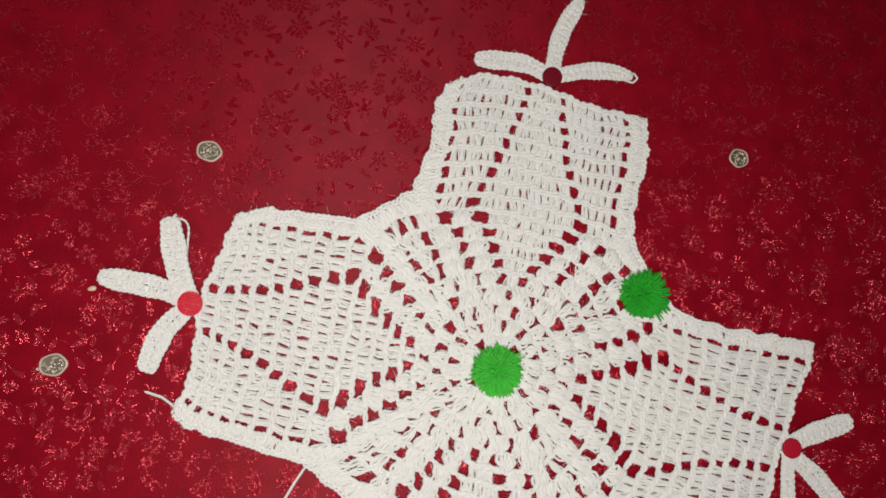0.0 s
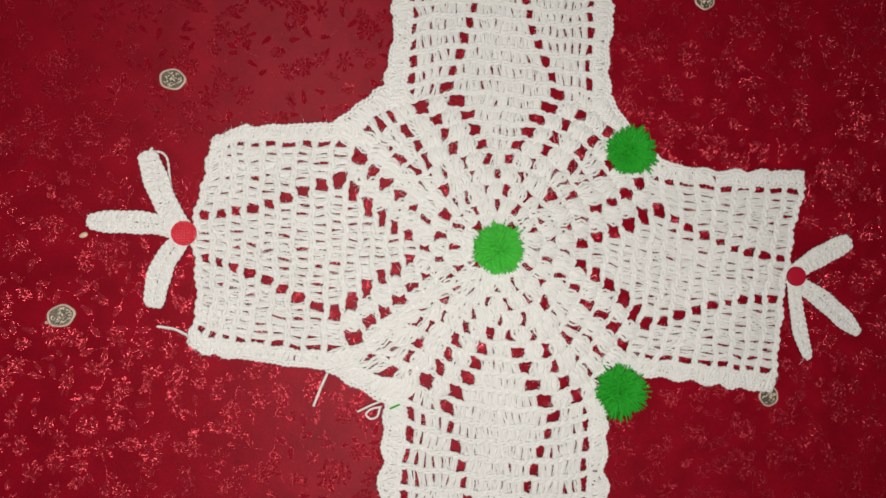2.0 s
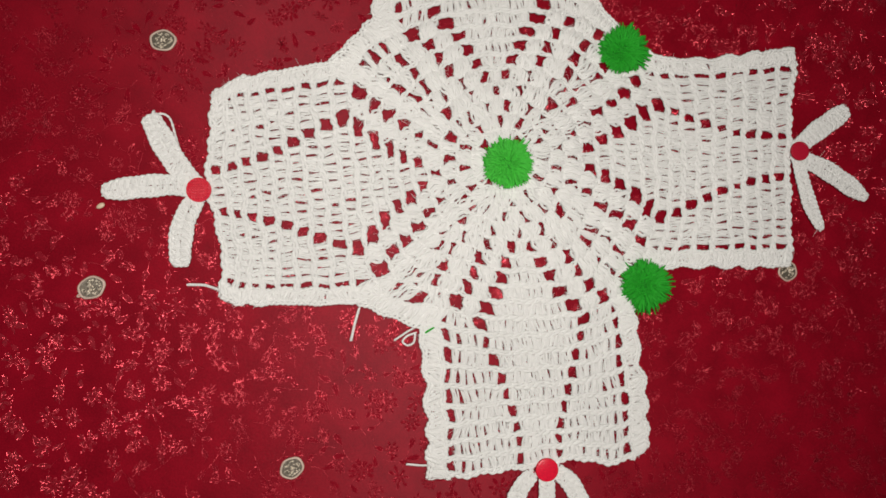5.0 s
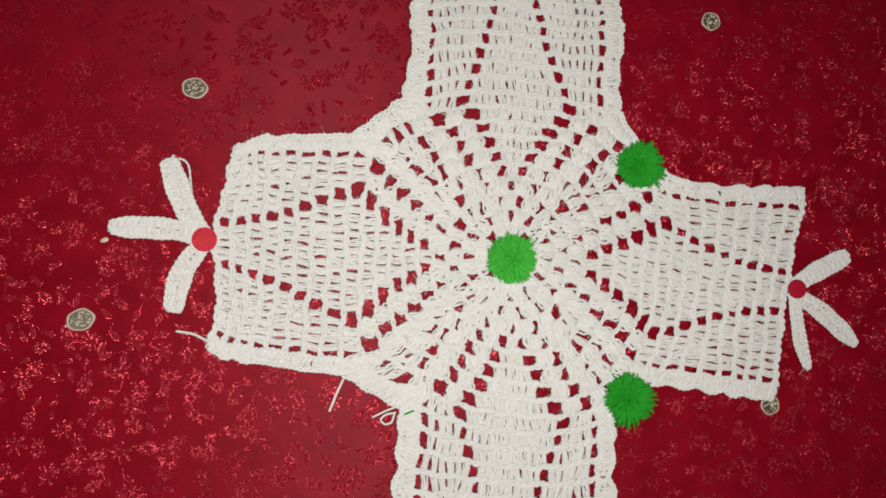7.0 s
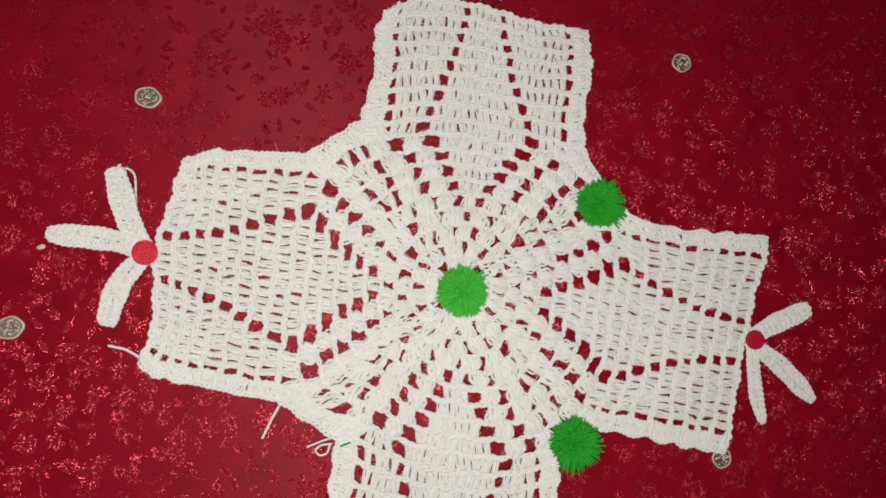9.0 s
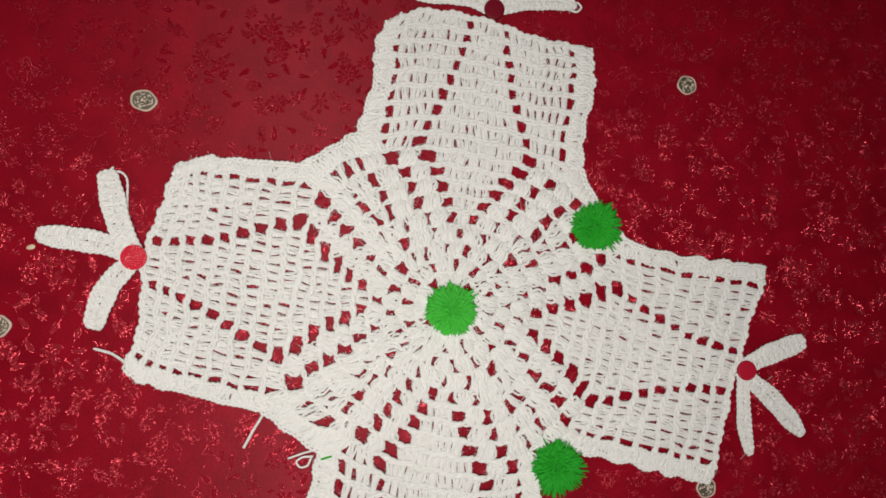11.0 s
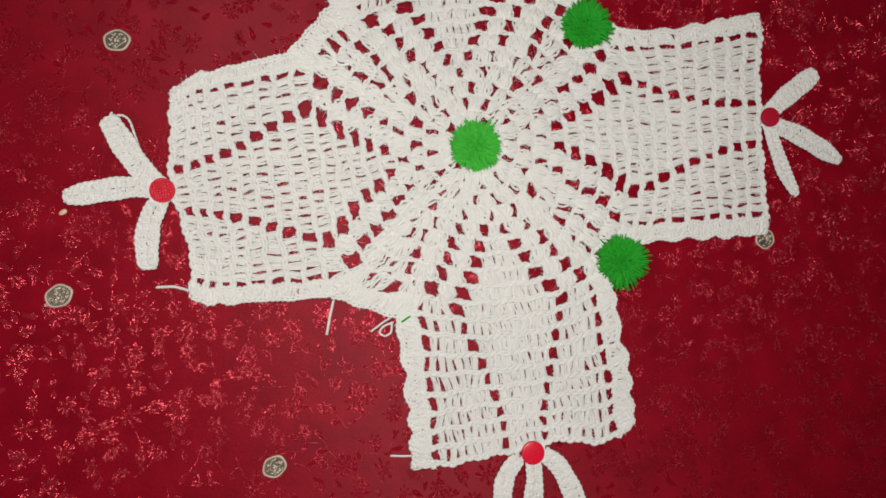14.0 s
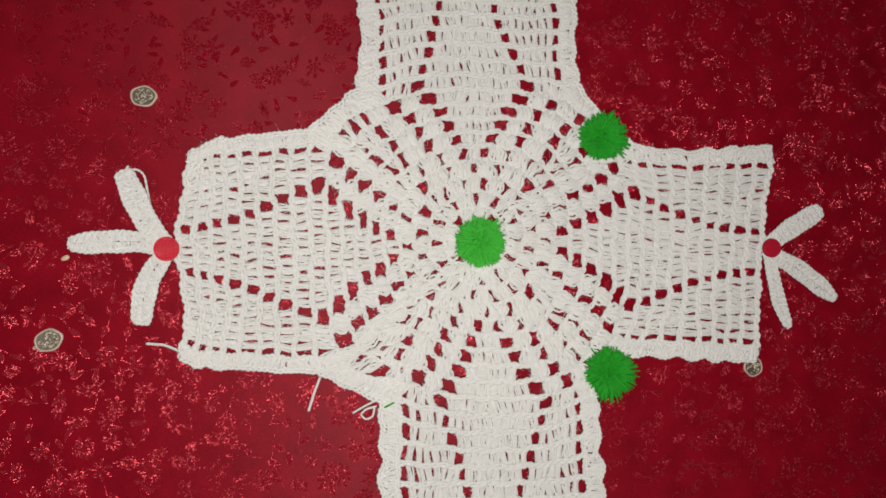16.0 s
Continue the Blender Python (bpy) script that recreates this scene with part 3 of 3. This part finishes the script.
TIES = (
    (((-0.221, -0.002), (-0.2330, 0.0118), (-0.2405, 0.0266), (-0.2497, 0.0480)), 0.0132, 0.75),
    (((-0.221, -0.003), (-0.2410, 0.0010), (-0.2589, 0.0007), (-0.2825, -0.0008)), 0.0124, 0.62),
    (((-0.221, -0.007), (-0.2325, -0.0245), (-0.2362, -0.0406), (-0.2370, -0.0540)), 0.0126, 0.75),
    (((0.2300, -0.0040), (0.2451, 0.0077), (0.2593, 0.0158), (0.2760, 0.0255)), 0.0122, 0.75),
    (((0.2300, -0.0070), (0.2523, -0.0180), (0.2678, -0.0296), (0.2855, -0.0435)), 0.0120, 0.40),
    (((0.231, -0.007), (0.2359, -0.0310), (0.2395, -0.0480), (0.2460, -0.0640)), 0.0080, 0.50),
    (((-0.0085, 0.2255), (-0.0288, 0.2308), (-0.0444, 0.2285), (-0.0660, 0.2240)), 0.0112, 0.75),
    (((-0.0085, 0.2255), (-0.0098, 0.2490), (-0.0075, 0.2683), (0.0000, 0.2905)), 0.0104, 0.60),
    (((-0.0085, 0.2255), (0.0157, 0.2380), (0.0347, 0.2430), (0.0510, 0.2440)), 0.0100, 0.40),
    (((0.0004, -0.2290), (-0.0088, -0.2370), (-0.0138, -0.2473), (-0.0158, -0.2623)), 0.0106, 0.80),
    (((0.0111, -0.2325), (0.0107, -0.2452), (0.0069, -0.2613), (0.0018, -0.2815)), 0.0106, 0.75),
    (((0.0193, -0.2285), (0.0300, -0.2384), (0.0370, -0.2583), (0.0429, -0.2801)), 0.0116, 0.75),
)
for points, width, tip in TIES:
    make_tie(points, width, tip)


def make_button(x, y, mat, label, r, dome, knurl=0.0):
    """A round button, flat or a little domed; knurl: depth of the fine grid pressed into its face."""
    rings = 32 if knurl else 10
    face = [(r * 0.95 * (1 - i / rings), 0.0026 + dome * (1 - (1 - i / rings) ** 2)) for i in range(rings)]
    bm = lathe([(0, 0.0), (r * 0.9, 0.0), (r, 0.0008), (r, 0.0019), (r * 0.98, 0.0024)] + face + [(0, 0.0026 + dome)], 110 if knurl else 44)
    for v in bm.verts:
        if v.co.z > 0.0025:
            line = min(abs((c / 0.0018) % 1 - 0.5) * 0.0018 for c in (v.co.x, v.co.y))
            v.co.z -= knurl * math.exp(-(line / 0.00024) ** 2)
    ob = part("button", bm, mat, doily, label)
    ob.matrix_basis = pose(x, y, 0.0058, random.uniform(-2, 2), random.uniform(-2, 2), 0)
    return ob


make_button(-0.2200, -0.0045, KNURLED, "bright red round button with a fine knurled face", 0.0085, 0.0003, 0.0013)
make_button(0.2322, -0.0044, BUTTON_DARK, "flat dull red round button", 0.0074, 0.0002)
make_button(-0.0083, 0.2245, BUTTON_MAROON, "flat dark maroon round button", 0.0076, 0.0002)
make_button(0.0112, -0.2259, BUTTON, "bright red round button", 0.0085, 0.0007)


def make_pompom(x, y, mat, r, loose, seed):
    """A dome of cut yarn ends; loose: the way its longer ends fall."""
    rng = np.random.default_rng(seed)
    st = Strands()
    n = 2500
    a, h = rng.uniform(0, 6.283, n), rng.uniform(-0.3, 1, n)
    flat = np.sqrt(np.maximum(0, 1 - h * h))
    way = np.stack([flat * np.cos(a), flat * np.sin(a), h * 0.72 + 0.05], 1)
    lean = np.maximum(0, way[:, 0] * loose[0] + way[:, 1] * loose[1])
    ln = r * (0.80 + 0.20 * rng.random(n) + 0.05 * np.sin(a * 7 + seed + 4 * h) * flat + 0.30 * lean * rng.random(n))
    stray = (flat > 0.8) & (rng.random(n) < 0.015 + 0.25 * (lean > 0.35))
    ln = np.where(stray, r * rng.uniform(1.0, 1.12 + 0.3 * (lean > 0.35), n), ln)
    t = np.array([0.45, 0.65, 0.85, 0.985, 1.0])
    curl = rng.normal(0, 1, (n, 3)) * (0.10 * r, 0.10 * r, 0.08 * r)
    path = way[:, None] * (ln[:, None] * t)[..., None] + curl[:, None] * (t[None, :, None] ** 2)
    path[..., 2] -= 0.25 * r * lean[:, None] * t ** 3
    path[..., 2] = np.maximum(path[..., 2] + 0.55 * r, 0.0008)
    path[..., 0] += x
    path[..., 1] += y
    thick = 0.85 * np.array([0.00055, 0.00062, 0.00066, 0.00056, 0.00005])
    st.add(path, thick * rng.uniform(0.75, 1.15, (n, 1)), 5)
    ob = strand_part("pompom", st, mat, doily, "fluffy green yarn pompom")
    core = bmesh.new()
    bmesh.ops.create_icosphere(core, subdivisions=3, radius=r * 0.62)
    for v in core.verts:
        v.co = (x + v.co.x, y + v.co.y, max(0.002, 0.55 * r + v.co.z * 0.7))
    part("core", core, mat, ob)


make_pompom(0.0, 0.0, GREEN, 0.0170, (0, 0), 1)
make_pompom(0.0945, 0.0795, DEEP_GREEN, 0.0158, (0.9, 0.35), 2)
make_pompom(0.0965, -0.0965, DEEP_GREEN, 0.0163, (0.7, -0.8), 3)


def make_tail(points, radius=0.0008, mat=YARN, label="loose white yarn end"):
    """A loose end of yarn through the given spots."""
    p = np.array(points, float)
    t = np.linspace(0, len(p) - 1, 40)
    k = np.arange(len(p))
    xy = np.stack([np.interp(t, k, p[:, i]) for i in (0, 1)], 1)
    for _ in range(6):
        xy[1:-1] = 0.5 * xy[1:-1] + 0.25 * (xy[:-2] + xy[2:])
    st = Strands()
    s = np.arange(40) * 1.3
    for ph in (0, np.pi):
        st.add(np.c_[xy + 0.0004 * np.stack([np.cos(s + ph), np.sin(s + ph)], 1), 0.0016 + 0.0003 * np.sin(s + ph)], radius, 5)
    return strand_part("yarn_tail", st, mat, doily, label)


make_tail([(-0.206, -0.080), (-0.213, -0.075), (-0.222, -0.071), (-0.2335, -0.0699)])
make_tail([(-0.1155, -0.0965), (-0.1195, -0.107), (-0.1233, -0.1193)])
make_tail([(-0.074, -0.113), (-0.083, -0.117), (-0.092, -0.122)], 0.0006)
make_tail([(-0.076, -0.118), (-0.083, -0.1195), (-0.087, -0.1235), (-0.083, -0.127), (-0.078, -0.125), (-0.077, -0.119)], 0.0006)
make_tail([(-0.0705, -0.2150), (-0.080, -0.2140), (-0.0902, -0.2119)], 0.0007)
make_tail([(-0.2325, 0.014), (-0.2315, 0.022), (-0.2345, 0.036), (-0.2365, 0.0475), (-0.241, 0.0515), (-0.248, 0.0510), (-0.254, 0.047)], 0.0006)
make_tail([(0.049, 0.2405), (0.0555, 0.2400), (0.0585, 0.2445), (0.055, 0.2475), (0.051, 0.2455)], 0.0006)
snip = make_tail([(-0.0695, -0.1180), (-0.0665, -0.1165), (-0.0635, -0.1150)], 0.0005, DEEP_GREEN, "snippet of green yarn")
snip.location.z = 0.0042


# ---- small things lying on the cloth ----
def make_coin(x, y, long, short, turn, tilt, seed, loop=None):
    rng = random.Random(seed)
    words = "worn gold-toned disc with a tiny hanging loop on red cloth" if loop is not None else "worn gold-toned metal disc with pale rim on red cloth"
    coin = tagged(new("coin"), words, "coin", "coins on the cloth")
    disc = lathe([(0, 0), (0.93, 0), (1.0, 0.05), (1.0, 0.11), (0.8, 0.10), (0, 0.10)], 36)
    part("disc", disc, TARNISH, coin)
    rim = lathe([(0.83, 0.09), (0.85, 0.17), (0.87, 0.21), (0.97, 0.18), (1.012, 0.08)], 36)
    for v in rim.verts:
        k = 1 + 0.03 * math.sin(5 * math.atan2(v.co.y, v.co.x) + seed)
        v.co.x, v.co.y = v.co.x * k, v.co.y * k
    part("rim", rim, GOLD_RIM, coin, "pale gold raised rim")
    relief = bmesh.new()
    for i in range(46):
        a, r = rng.uniform(0, 6.28), 0.70 * math.sqrt(rng.random())
        m = Matrix.Translation((r * math.cos(a), r * math.sin(a), 0.10)) @ Matrix.Rotation(rng.uniform(0, 3.14), 4, "Z") @ Matrix.Diagonal((rng.uniform(0.06, 0.17), rng.uniform(0.04, 0.07), 0.13, 1))
        bmesh.ops.create_icosphere(relief, subdivisions=1, radius=1, matrix=m)
    part("relief", relief, GOLD, coin, "embossed gold relief")
    if loop is not None:
        st = Strands()
        a = np.linspace(0, 2 * np.pi, 20)
        c = math.radians(loop)
        st.add(np.c_[1.05 * math.cos(c) + 0.10 * np.cos(a), 1.05 * math.sin(c) + 0.10 * np.sin(a), 0.12 + 0 * a], 0.055, 6)
        strand_part("loop", st, GOLD_RIM, coin, "tiny metal hanging loop")
    coin.matrix_basis = pose(x, y, float(cloth_z(np.array(x), np.array(y))) + 0.0003, tilt, 0, turn) @ Matrix.Diagonal((long, short, 0.0075, 1))


make_coin(-0.2386, 0.1040, 0.0092, 0.0076, 0, 0, 1)
make_coin(-0.2983, -0.0665, 0.0095, 0.0077, 22, 0, 2, 190)
make_coin(0.1527, 0.2052, 0.0080, 0.0075, 0, 0, 3)
make_coin(0.2182, -0.0968, 0.0078, 0.0078, 0, 0, 4, 70)
make_coin(-0.1718, -0.2058, 0.0088, 0.0074, 28, 0, 5)

seed_mesh = bmesh.new()
bmesh.ops.create_icosphere(seed_mesh, subdivisions=3, radius=1)
for v in seed_mesh.verts:
    v.co = (v.co.x * 0.0030 * (1 - 0.15 * v.co.x), v.co.y * 0.0018, v.co.z * 0.0012)
grain = part("seed", seed_mesh, SEED)
tagged(grain, "tiny pale cream seed lying on the red cloth", "seed")
grain.matrix_basis = pose(-0.2877, -0.0102, 0.0004, 0, 0, 25)
